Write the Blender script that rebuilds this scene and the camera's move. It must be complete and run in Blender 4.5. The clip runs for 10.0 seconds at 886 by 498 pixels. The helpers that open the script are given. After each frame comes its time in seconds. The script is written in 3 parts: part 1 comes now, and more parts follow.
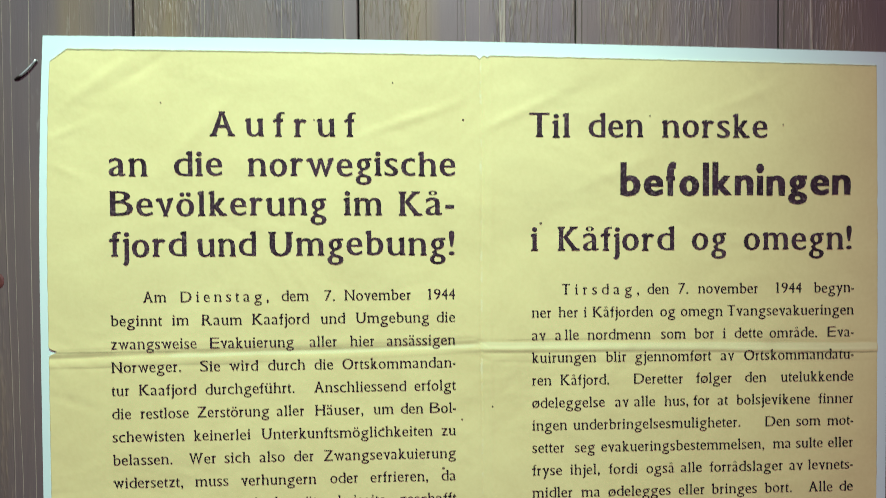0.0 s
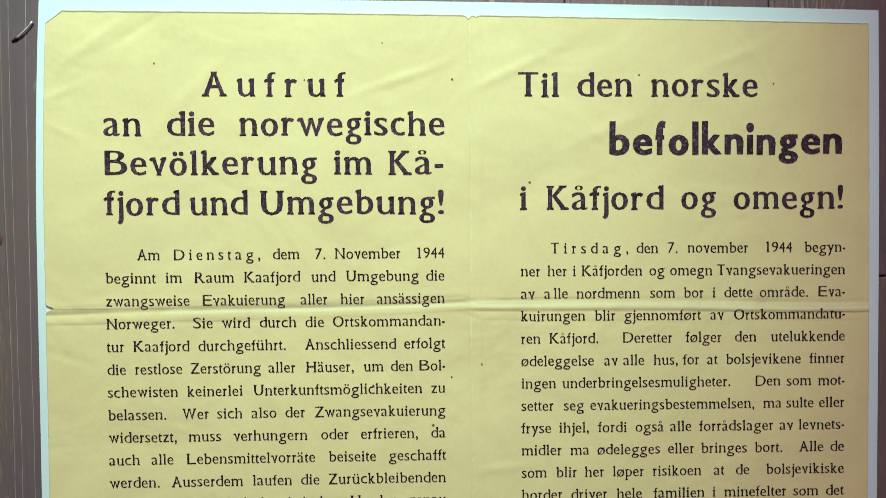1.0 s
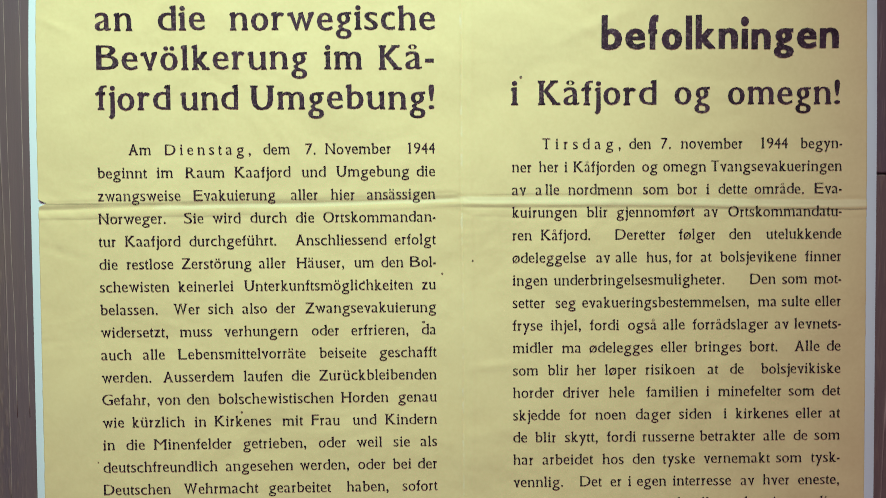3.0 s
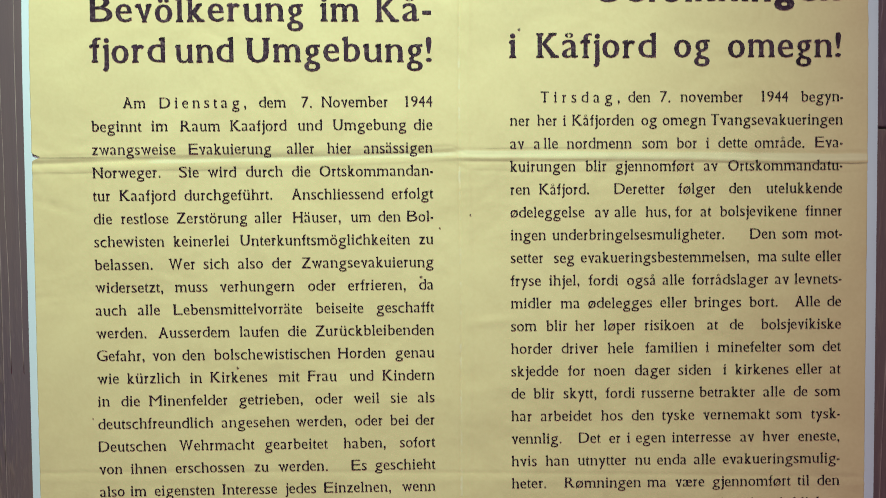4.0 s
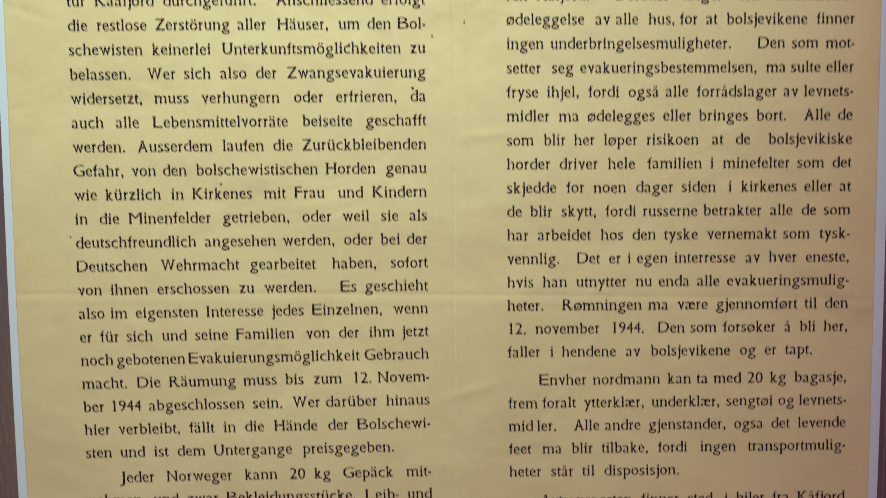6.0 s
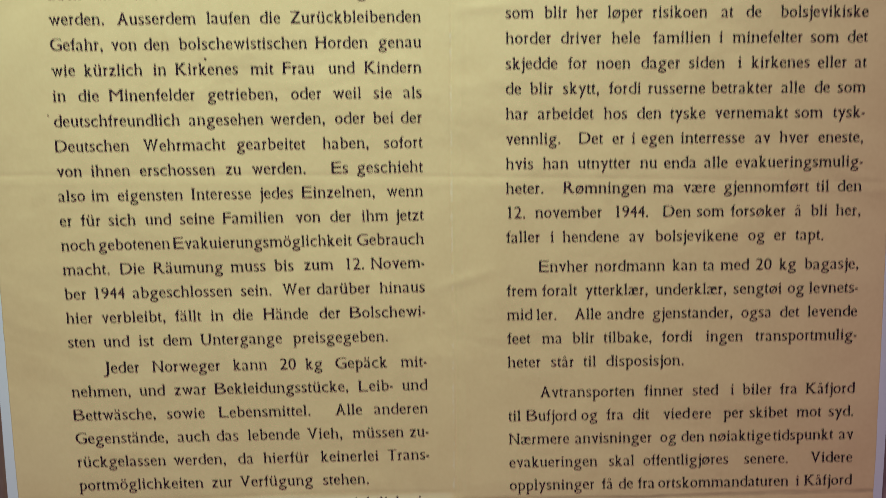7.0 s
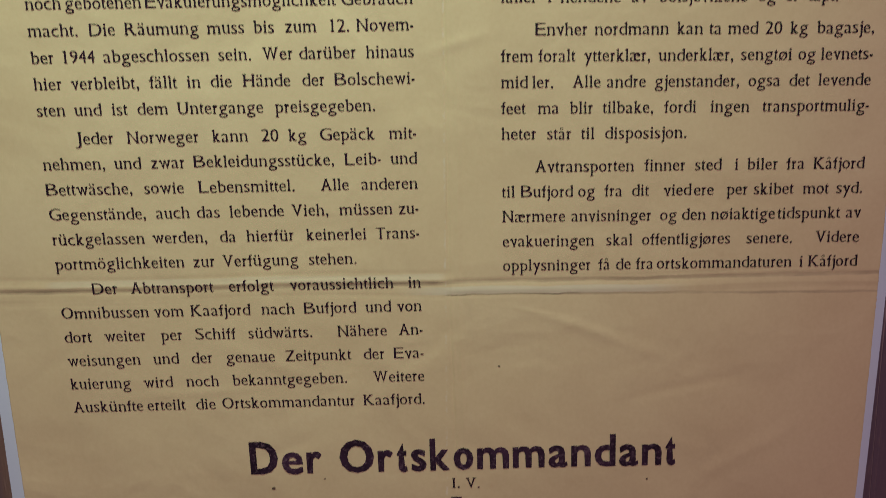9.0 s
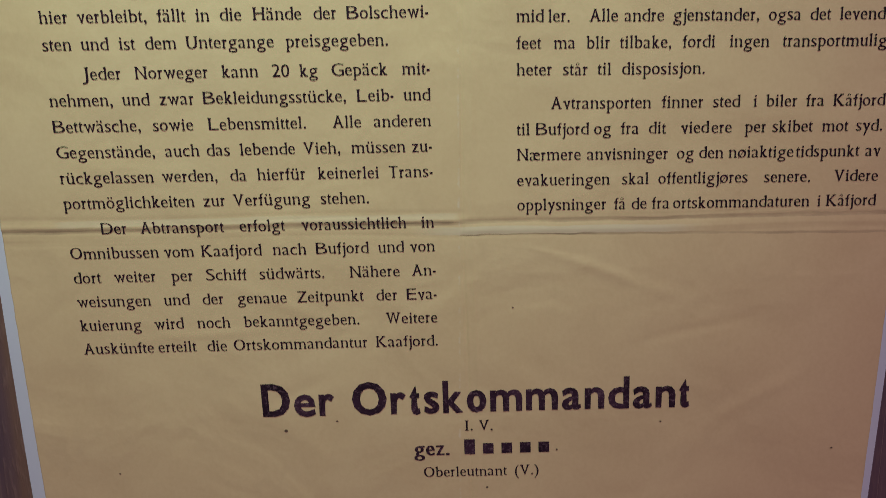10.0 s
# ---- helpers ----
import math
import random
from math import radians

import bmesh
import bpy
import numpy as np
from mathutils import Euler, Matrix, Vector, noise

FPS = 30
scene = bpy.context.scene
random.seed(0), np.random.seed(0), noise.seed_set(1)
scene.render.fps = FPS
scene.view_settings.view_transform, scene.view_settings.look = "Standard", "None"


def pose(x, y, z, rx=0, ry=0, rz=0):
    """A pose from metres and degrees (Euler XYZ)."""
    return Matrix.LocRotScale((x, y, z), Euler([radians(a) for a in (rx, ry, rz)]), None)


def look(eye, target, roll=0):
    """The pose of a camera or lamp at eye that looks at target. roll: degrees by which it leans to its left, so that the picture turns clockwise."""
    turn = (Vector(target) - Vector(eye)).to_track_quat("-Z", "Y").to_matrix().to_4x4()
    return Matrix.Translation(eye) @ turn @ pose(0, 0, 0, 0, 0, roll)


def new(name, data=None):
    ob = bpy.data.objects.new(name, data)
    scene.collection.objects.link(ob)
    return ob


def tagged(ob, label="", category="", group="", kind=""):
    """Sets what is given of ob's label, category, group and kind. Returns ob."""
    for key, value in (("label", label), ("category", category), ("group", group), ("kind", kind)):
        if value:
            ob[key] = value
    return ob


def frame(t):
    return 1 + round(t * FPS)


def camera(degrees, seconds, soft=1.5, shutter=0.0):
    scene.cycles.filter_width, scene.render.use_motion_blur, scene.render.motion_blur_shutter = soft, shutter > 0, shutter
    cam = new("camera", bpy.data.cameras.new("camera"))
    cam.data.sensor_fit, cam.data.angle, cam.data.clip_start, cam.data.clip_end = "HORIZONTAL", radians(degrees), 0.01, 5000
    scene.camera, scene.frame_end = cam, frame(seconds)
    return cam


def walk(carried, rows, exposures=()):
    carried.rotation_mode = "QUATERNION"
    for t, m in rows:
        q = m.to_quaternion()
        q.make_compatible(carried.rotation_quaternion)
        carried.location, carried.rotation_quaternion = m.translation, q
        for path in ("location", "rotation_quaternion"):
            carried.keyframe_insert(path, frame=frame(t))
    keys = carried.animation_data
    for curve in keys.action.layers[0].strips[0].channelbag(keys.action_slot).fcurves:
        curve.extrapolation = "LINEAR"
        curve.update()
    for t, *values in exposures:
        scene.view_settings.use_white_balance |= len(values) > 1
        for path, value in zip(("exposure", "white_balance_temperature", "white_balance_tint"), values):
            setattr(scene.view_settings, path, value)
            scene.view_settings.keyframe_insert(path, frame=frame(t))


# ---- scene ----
import itertools

cam = camera(63.44, 10.0, soft=0.5, shutter=0.6)
PATH = [
    (0.0, look((0.1460, -0.3641, 1.5581), (0.1637, -0.0146, 1.5505), -0.34)),
    (0.5, look((0.1544, -0.3643, 1.5449), (0.1679, -0.0147, 1.5362), -0.34)),
    (1.0, look((0.1587, -0.3681, 1.5382), (0.1692, -0.0184, 1.5295), -0.40)),
    (1.5, look((0.1603, -0.3689, 1.5237), (0.1687, -0.0191, 1.5156), -0.39)),
    (2.0, look((0.1696, -0.3686, 1.5061), (0.1762, -0.0188, 1.4969), -0.40)),
    (2.5, look((0.1704, -0.3694, 1.4972), (0.1764, -0.0196, 1.4879), -0.43)),
    (2.7, look((0.1699, -0.3689, 1.4928), (0.1745, -0.0191, 1.4833), -0.40)),
    (3.8, look((0.1705, -0.3660, 1.4681), (0.1741, -0.0162, 1.4575), -0.43)),
    (4.0, look((0.1707, -0.3655, 1.4638), (0.1751, -0.0157, 1.4528), -0.44)),
    (4.5, look((0.1733, -0.3672, 1.4499), (0.1773, -0.0174, 1.4380), -0.45)),
    (5.0, look((0.1726, -0.3662, 1.4313), (0.1769, -0.0165, 1.4180), -0.45)),
    (5.5, look((0.1708, -0.3585, 1.4042), (0.1749, -0.0088, 1.3890), -0.49)),
    (5.7, look((0.1719, -0.3562, 1.3943), (0.1762, -0.0066, 1.3772), -0.48)),
    (6.8, look((0.1749, -0.3435, 1.3410), (0.1800, 0.0054, 1.3135), -0.54)),
    (7.0, look((0.1753, -0.3412, 1.3313), (0.1798, 0.0075, 1.3019), -0.53)),
    (7.5, look((0.1722, -0.3378, 1.3100), (0.1780, 0.0100, 1.2710), -0.48)),
    (8.0, look((0.1750, -0.3395, 1.2885), (0.1810, 0.0075, 1.2431), -0.48)),
    (8.5, look((0.1788, -0.3374, 1.2616), (0.1847, 0.0092, 1.2129), -0.48)),
    (9.0, look((0.1778, -0.3339, 1.2467), (0.1833, 0.0117, 1.1921), -0.54)),
    (9.5, look((0.1715, -0.3314, 1.2357), (0.1778, 0.0133, 1.1751), -0.54)),
    (10.0, look((0.1706, -0.3327, 1.2278), (0.1767, 0.0112, 1.1631), -0.56)),
]
walk(cam, PATH, [(0.0, -0.03, 6500, 6), (1.0, -0.03, 6500, 8), (2.5, -0.05, 6500, 12), (4.5, -0.04, 6500, 16), (5.5, -0.05, 6600, 20), (7.0, -0.08, 6680, 22), (9.0, -0.08, 6520, 19), (10.0, -0.06, 6450, 18)])

EYE = 1.55          # height of the first heading's foot above the floor

# ---- light ----
world = bpy.data.worlds.new("room_air")
scene.world = world
world.use_nodes = True
world.node_tree.nodes["Background"].inputs[0].default_value = (0.9, 0.75, 1.0, 1)
world.node_tree.nodes["Background"].inputs[1].default_value = 0.05


def lamp(name, kind, energy, colour, eye, target, **more):
    data = bpy.data.lights.new(name, kind)
    data.energy, data.color = energy, colour
    for key, value in more.items():
        if key == "size":
            data.size = value
        elif key == "spot_size":
            data.spot_size = radians(value)
        elif key == "spot_blend":
            data.spot_blend = value
        elif key == "radius":
            data.shadow_soft_size = value
    ob = new(name, data)
    ob.matrix_world = look(eye, target)
    return ob


# added spot without a fixture; its soft cone dims the sheet's foot and sides
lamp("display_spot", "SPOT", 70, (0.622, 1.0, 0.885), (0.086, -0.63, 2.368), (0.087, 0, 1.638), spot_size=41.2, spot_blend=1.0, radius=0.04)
# added pinkish fill, also without a fixture, tinting where the spot fades
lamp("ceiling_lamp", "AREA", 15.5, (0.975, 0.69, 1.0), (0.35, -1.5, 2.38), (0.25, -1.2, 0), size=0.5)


# ---- materials ----
def material(name, rough=0.6, metal=0.0):
    m = bpy.data.materials.new(name)
    m.use_nodes = True
    n, l = m.node_tree.nodes, m.node_tree.links
    b = n["Principled BSDF"]
    b.inputs["Roughness"].default_value, b.inputs["Metallic"].default_value = rough, metal
    return m, n, l, b


def mapped(n, l, scale, turn=0.0, source="Object"):
    c, m = n.new("ShaderNodeTexCoord"), n.new("ShaderNodeMapping")
    m.inputs["Scale"].default_value = scale
    m.inputs["Rotation"].default_value = (0, turn, 0)
    l.new(c.outputs[source], m.inputs["Vector"])
    return m.outputs["Vector"]


def noisy(n, l, vector, scale, detail=4.0, rough=0.55, distort=0.0):
    t = n.new("ShaderNodeTexNoise")
    t.inputs["Scale"].default_value, t.inputs["Detail"].default_value = scale, detail
    t.inputs["Roughness"].default_value, t.inputs["Distortion"].default_value = rough, distort
    l.new(vector, t.inputs["Vector"])
    return t.outputs["Fac"]


def ramp(n, l, fac, *stops):
    r = n.new("ShaderNodeValToRGB")
    while len(r.color_ramp.elements) < len(stops):
        r.color_ramp.elements.new(0.5)
    for e, (at, colour) in zip(r.color_ramp.elements, stops):
        e.position, e.color = at, (*colour, 1) if len(colour) == 3 else colour
    l.new(fac, r.inputs["Fac"])
    return r.outputs["Color"]


def mixed(n, l, fac, a, b, mode="MIX"):
    m = n.new("ShaderNodeMix")
    m.data_type, m.blend_type = "RGBA", mode
    for socket, value in ((m.inputs[0], fac), (m.inputs[6], a), (m.inputs[7], b)):
        if hasattr(value, "links") or hasattr(value, "is_linked"):
            l.new(value, socket)
        elif isinstance(value, (int, float)):
            socket.default_value = value
        else:
            socket.default_value = (*value, 1)
    return m.outputs[2]


def bumped(n, l, b, *layers):
    last = None
    for height, strength, distance in layers:
        k = n.new("ShaderNodeBump")
        k.inputs["Strength"].default_value, k.inputs["Distance"].default_value = strength, distance
        l.new(height, k.inputs["Height"])
        if last:
            l.new(last, k.inputs["Normal"])
        last = k.outputs["Normal"]
    l.new(last, b.inputs["Normal"])


def added(n, l, a, b, operation="ADD"):
    k = n.new("ShaderNodeMath")
    k.operation = operation
    for socket, value in zip(k.inputs, (a, b)):
        if isinstance(value, (int, float)):
            socket.default_value = value
        else:
            l.new(value, socket)
    return k.outputs[0]


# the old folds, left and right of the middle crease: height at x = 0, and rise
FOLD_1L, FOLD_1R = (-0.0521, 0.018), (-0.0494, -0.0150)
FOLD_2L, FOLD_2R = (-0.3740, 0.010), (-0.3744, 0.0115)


def aged_paper():
    m, n, l, b = material("aged_yellow_paper", 0.66)
    b.inputs["Specular IOR Level"].default_value = 0.3
    v = mapped(n, l, (1, 1, 1))
    blotch = noisy(n, l, v, 7, 4, 0.55, 0.8)
    cloud = noisy(n, l, v, 26, 5, 0.6, 0.6)
    fine = noisy(n, l, v, 420, 3, 0.6)
    wrinkle = noisy(n, l, v, 17, 3, 0.45, 0.5)
    tone = ramp(n, l, blotch, (0.25, (0.745, 0.578, 0.268)), (0.5, (0.800, 0.634, 0.295)), (0.8, (0.825, 0.670, 0.325)))
    tone = mixed(n, l, 0.30, tone, ramp(n, l, cloud, (0.3, (0.735, 0.556, 0.262)), (0.7, (0.835, 0.682, 0.335))))
    tone = mixed(n, l, 0.10, tone, ramp(n, l, fine, (0.35, (0.64, 0.50, 0.22)), (0.65, (0.88, 0.76, 0.41))))
    # wear along the two old folds, rubbed pale fibres and broken brown dirt lines, with fold light and shade painted
    # into both, other on each side of the middle crease
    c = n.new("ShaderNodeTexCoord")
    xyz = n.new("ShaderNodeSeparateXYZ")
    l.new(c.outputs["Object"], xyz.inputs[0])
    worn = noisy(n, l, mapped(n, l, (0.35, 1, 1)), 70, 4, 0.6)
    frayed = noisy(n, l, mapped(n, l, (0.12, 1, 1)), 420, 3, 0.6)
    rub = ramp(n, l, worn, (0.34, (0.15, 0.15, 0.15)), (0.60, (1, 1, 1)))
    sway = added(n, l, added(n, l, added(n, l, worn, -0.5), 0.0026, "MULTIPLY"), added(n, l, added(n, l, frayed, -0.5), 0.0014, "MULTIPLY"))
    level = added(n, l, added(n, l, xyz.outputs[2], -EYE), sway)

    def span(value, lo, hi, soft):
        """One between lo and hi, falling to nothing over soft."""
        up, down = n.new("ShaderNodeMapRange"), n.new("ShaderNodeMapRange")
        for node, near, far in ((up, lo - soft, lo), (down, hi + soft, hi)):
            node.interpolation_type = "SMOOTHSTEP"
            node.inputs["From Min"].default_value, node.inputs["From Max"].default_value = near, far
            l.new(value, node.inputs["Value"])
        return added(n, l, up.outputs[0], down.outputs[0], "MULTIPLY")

    dirt_shade, fibre_light, dark = (0.40, 0.29, 0.15), (0.82, 0.745, 0.43), (0.20, 0.135, 0.075)
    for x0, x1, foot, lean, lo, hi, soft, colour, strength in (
            (-0.04, 0.180, FOLD_1L[0], FOLD_1L[1], 0.0002, 0.0020, 0.0011, dirt_shade, 0.36),
            (0.03, 0.178, FOLD_1L[0], FOLD_1L[1], -0.0015, -0.0002, 0.0006, fibre_light, 0.50),
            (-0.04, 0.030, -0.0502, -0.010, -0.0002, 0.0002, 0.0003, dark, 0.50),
            (-0.04, 0.060, -0.0575, 0.020, -0.0001, 0.0002, 0.0004, dirt_shade, 0.45),
            (0.186, 0.400, FOLD_1R[0], FOLD_1R[1], 0.0014, 0.0042, 0.0008, fibre_light, 0.45),
            (0.186, 0.330, FOLD_1R[0], FOLD_1R[1], -0.0006, 0.0004, 0.0004, dirt_shade, 0.55),
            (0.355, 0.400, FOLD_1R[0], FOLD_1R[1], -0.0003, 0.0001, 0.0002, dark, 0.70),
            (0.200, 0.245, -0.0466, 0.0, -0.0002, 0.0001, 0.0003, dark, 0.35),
            (-0.04, 0.178, FOLD_2L[0], FOLD_2L[1], -0.0010, 0.0008, 0.0007, dirt_shade, 0.62),
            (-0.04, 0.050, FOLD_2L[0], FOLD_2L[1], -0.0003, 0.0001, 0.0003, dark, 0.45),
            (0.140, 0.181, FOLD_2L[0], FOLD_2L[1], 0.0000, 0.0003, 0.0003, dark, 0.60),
            (0.00, 0.180, FOLD_2L[0], FOLD_2L[1], 0.0017, 0.0040, 0.0007, fibre_light, 0.40),
            (0.187, 0.400, FOLD_2R[0], FOLD_2R[1], -0.0004, 0.0009, 0.0006, dirt_shade, 0.60),
            (0.187, 0.275, FOLD_2R[0] - 0.0016, 0.002, -0.0020, 0.0010, 0.0006, fibre_light, 0.75),
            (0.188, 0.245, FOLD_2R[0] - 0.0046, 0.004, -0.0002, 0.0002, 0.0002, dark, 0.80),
            (0.245, 0.400, FOLD_2R[0] - 0.0022, -0.006, -0.0003, 0.0003, 0.0005, dirt_shade, 0.65)):
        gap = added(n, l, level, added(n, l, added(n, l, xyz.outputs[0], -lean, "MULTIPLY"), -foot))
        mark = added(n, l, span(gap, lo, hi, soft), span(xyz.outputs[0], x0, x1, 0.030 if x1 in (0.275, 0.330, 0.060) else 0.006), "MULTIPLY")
        if colour != fibre_light:
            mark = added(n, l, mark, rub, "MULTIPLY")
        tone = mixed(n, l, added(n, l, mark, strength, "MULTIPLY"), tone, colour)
    crumb = noisy(n, l, v, 150, 4, 0.65)
    side = added(n, l, added(n, l, xyz.outputs[0], -0.1842), added(n, l, added(n, l, crumb, -0.5), 0.0025, "MULTIPLY"))
    spine = ramp(n, l, added(n, l, added(n, l, side, 160.0, "MULTIPLY"), 0.5), (0.38, (0, 0, 0)), (0.48, (1, 1, 1)), (0.54, (1, 1, 1)), (0.62, (0, 0, 0)))
    bare = ramp(n, l, crumb, (0.48, (0, 0, 0)), (0.62, (1, 1, 1)))
    tone = mixed(n, l, added(n, l, added(n, l, spine, bare, "MULTIPLY"), 0.6, "MULTIPLY"), tone, (0.84, 0.75, 0.47))
    soil = ramp(n, l, noisy(n, l, v, 34, 5, 0.7, 0.4), (0.58, (0, 0, 0)), (0.74, (1, 1, 1)))
    tone = mixed(n, l, added(n, l, soil, 0.22, "MULTIPLY"), tone, (0.60, 0.45, 0.22))
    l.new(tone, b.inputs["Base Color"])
    bumped(n, l, b, (wrinkle, 0.70, 0.004), (cloud, 0.16, 0.002), (fine, 0.08, 0.0004))
    return m


def white_paper():
    m, n, l, b = material("white_printing_paper", 0.5)
    v = mapped(n, l, (1, 1, 1))
    wave, fine = noisy(n, l, v, 7, 3), noisy(n, l, v, 500, 2)
    l.new(ramp(n, l, wave, (0.3, (0.68, 0.77, 0.73)), (0.7, (0.73, 0.82, 0.78))), b.inputs["Base Color"])
    bumped(n, l, b, (wave, 0.2, 0.002), (fine, 0.05, 0.0003))
    return m


def stained_wood():
    m, n, l, b = material("grey_stained_wood", 0.42)
    info = n.new("ShaderNodeObjectInfo")
    c = n.new("ShaderNodeTexCoord")
    shift = n.new("ShaderNodeVectorMath")
    shift.operation = "MULTIPLY_ADD"
    shift.inputs[1].default_value = (1, 1, 1)
    grow = n.new("ShaderNodeCombineXYZ")
    times = n.new("ShaderNodeMath")
    times.operation = "MULTIPLY"
    times.inputs[1].default_value = 7.0
    l.new(info.outputs["Random"], times.inputs[0])
    l.new(times.outputs[0], grow.inputs[0])
    l.new(times.outputs[0], grow.inputs[2])
    l.new(c.outputs["Object"], shift.inputs[0])
    l.new(grow.outputs[0], shift.inputs[2])

    def stretched(x, z):
        p = n.new("ShaderNodeMapping")
        p.inputs["Scale"].default_value = (x, 1, z)
        l.new(shift.outputs[0], p.inputs["Vector"])
        return p.outputs["Vector"]

    broad = noisy(n, l, stretched(1, 0.09), 26, 3, 0.5, 0.5)
    grain = noisy(n, l, stretched(1, 0.025), 300, 4, 0.65, 0.2)
    pores = noisy(n, l, stretched(1, 0.16), 700, 4, 0.65)
    stain = noisy(n, l, stretched(1, 0.35), 12, 4, 0.6)
    thin = noisy(n, l, stretched(1, 0.022), 46, 2.5, 0.35, 0.0)
    thin2 = noisy(n, l, stretched(1, 0.010), 120, 1.0, 0.4, 0.0)
    line = ramp(n, l, thin, (0.0, (0, 0, 0)), (0.4955, (0, 0, 0)), (0.50, (1, 1, 1)), (0.502, (0, 0, 0)))
    line2 = ramp(n, l, thin2, (0.0, (0, 0, 0)), (0.572, (0, 0, 0)), (0.58, (1, 1, 1)), (0.584, (0, 0, 0)))
    # thin shadow painted along one side of each pale line
    line_shade = ramp(n, l, thin, (0.0, (0, 0, 0)), (0.5012, (0, 0, 0)), (0.504, (1, 1, 1)), (0.509, (0, 0, 0)))
    # smooth painted stretches between streaky ones, ripples of open grain, and scuffs
    streaky = ramp(n, l, noisy(n, l, stretched(1, 0.06), 30, 2, 0.4, 0.3), (0.42, (0, 0, 0)), (0.58, (1, 1, 1)))
    ripple = ramp(n, l, noisy(n, l, stretched(1, 0.13), 620, 2, 0.5), (0.50, (0, 0, 0)), (0.68, (1, 1, 1)))
    open_grain = added(n, l, ripple, streaky, "MULTIPLY")
    scuff = added(n, l, ramp(n, l, noisy(n, l, stretched(1, 0.25), 420, 3, 0.6), (0.62, (0, 0, 0)), (0.72, (1, 1, 1))),
                  ramp(n, l, noisy(n, l, stretched(1, 0.5), 24, 2), (0.60, (0, 0, 0)), (0.70, (1, 1, 1))), "MULTIPLY")
    amber = ramp(n, l, noisy(n, l, stretched(1, 0.05), 22, 3, 0.5), (0.54, (0, 0, 0)), (0.66, (1, 1, 1)))
    tone = ramp(n, l, broad, (0.28, (0.130, 0.083, 0.092)), (0.55, (0.176, 0.112, 0.108)), (0.80, (0.226, 0.142, 0.104)))
    tone = mixed(n, l, added(n, l, added(n, l, streaky, 0.30, "MULTIPLY"), 0.08), tone, ramp(n, l, grain, (0.3, (0.055, 0.035, 0.040)), (0.7, (0.19, 0.130, 0.118))))
    tone = mixed(n, l, 0.28, tone, ramp(n, l, stain, (0.40, (0.105, 0.084, 0.098)), (0.60, (0.22, 0.150, 0.095))))
    tone = mixed(n, l, added(n, l, amber, 0.50, "MULTIPLY"), tone, (0.290, 0.175, 0.070))
    tone = mixed(n, l, added(n, l, open_grain, 0.32, "MULTIPLY"), tone, (0.33, 0.220, 0.150))
    tone = mixed(n, l, added(n, l, line_shade, 0.25, "MULTIPLY"), tone, (0.070, 0.048, 0.050))
    tone = mixed(n, l, added(n, l, line, 0.90, "MULTIPLY"), tone, (0.46, 0.33, 0.27))
    tone = mixed(n, l, added(n, l, added(n, l, line2, streaky, "MULTIPLY"), 0.55, "MULTIPLY"), tone, (0.36, 0.26, 0.21))
    tone = mixed(n, l, added(n, l, scuff, 0.28, "MULTIPLY"), tone, (0.40, 0.33, 0.30))
    l.new(tone, b.inputs["Base Color"])
    bumped(n, l, b, (grain, 0.20, 0.0008), (open_grain, 0.45, 0.0007), (pores, 0.18, 0.0005), (line, 0.6, 0.0008), (line2, 0.3, 0.0005))
    return m


def printing_ink(name, worn, thin=(0.036, 0.015, 0.024)):
    m, n, l, b = material(name, 0.7)
    b.inputs["Specular IOR Level"].default_value = 0.15
    v = mapped(n, l, (1, 1, 1))
    speck = noisy(n, l, v, 620, 4, 0.75)
    patch = noisy(n, l, v, 60, 3, 0.6)
    fade = ramp(n, l, speck, (worn, (0, 0, 0)), (worn + 0.16, (1, 1, 1)))
    dark = ramp(n, l, patch, (0.3, (0.013, 0.006, 0.010)), (0.7, thin))
    l.new(mixed(n, l, fade, dark, (0.19, 0.115, 0.12)), b.inputs["Base Color"])
    return m


def plain(name, colour, rough=0.6, metal=0.0, grain=40.0):
    m, n, l, b = material(name, rough, metal)
    v = mapped(n, l, (1, 1, 1))
    f = noisy(n, l, v, grain, 5, 0.6)
    lo, hi = [c * 0.82 for c in colour], [min(1, c * 1.15) for c in colour]
    l.new(ramp(n, l, f, (0.3, lo), (0.7, hi)), b.inputs["Base Color"])
    bumped(n, l, b, (f, 0.15, 0.001))
    return m


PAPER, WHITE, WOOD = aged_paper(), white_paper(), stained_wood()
INK, INK_BOLD, INK_WORN = printing_ink("letterpress_ink", 0.66), printing_ink("heavy_letterpress_ink", 0.53, (0.070, 0.030, 0.048)), printing_ink("rubbed_ink", 0.52)
SPECK, STEEL, RUST = plain("brown_speck", (0.15, 0.10, 0.055)), plain("worn_steel", (0.90, 0.89, 0.87), 0.48, 0.8, 300), plain("dark_iron", (0.05, 0.035, 0.03), 0.5, 0.7, 300)
# the shade line along the notice's top edge, put into a darker paper colour
EDGE = plain("shaded_paper_edge", (0.36, 0.28, 0.14), 0.8, 0, 120)
BATTEN, PLASTER, BOARDS = plain("dark_batten", (0.03, 0.022, 0.02)), plain("plain_plaster", (0.42, 0.38, 0.36), 0.8, 0, 6), plain("floor_wood", (0.16, 0.11, 0.08), 0.5, 0, 12)


# ---- mesh helpers ----
def mesh_of(name, verts, faces, mat, smooth=False):
    me = bpy.data.meshes.new(name)
    me.from_pydata(verts, [], faces)
    me.materials.append(mat)
    if smooth:
        for p in me.polygons:
            p.use_smooth = True
    me.update()
    return me


def part(name, me, parent, label=""):
    ob = new(name, me)
    ob.parent = parent
    if label:
        ob["label"] = label
    return ob


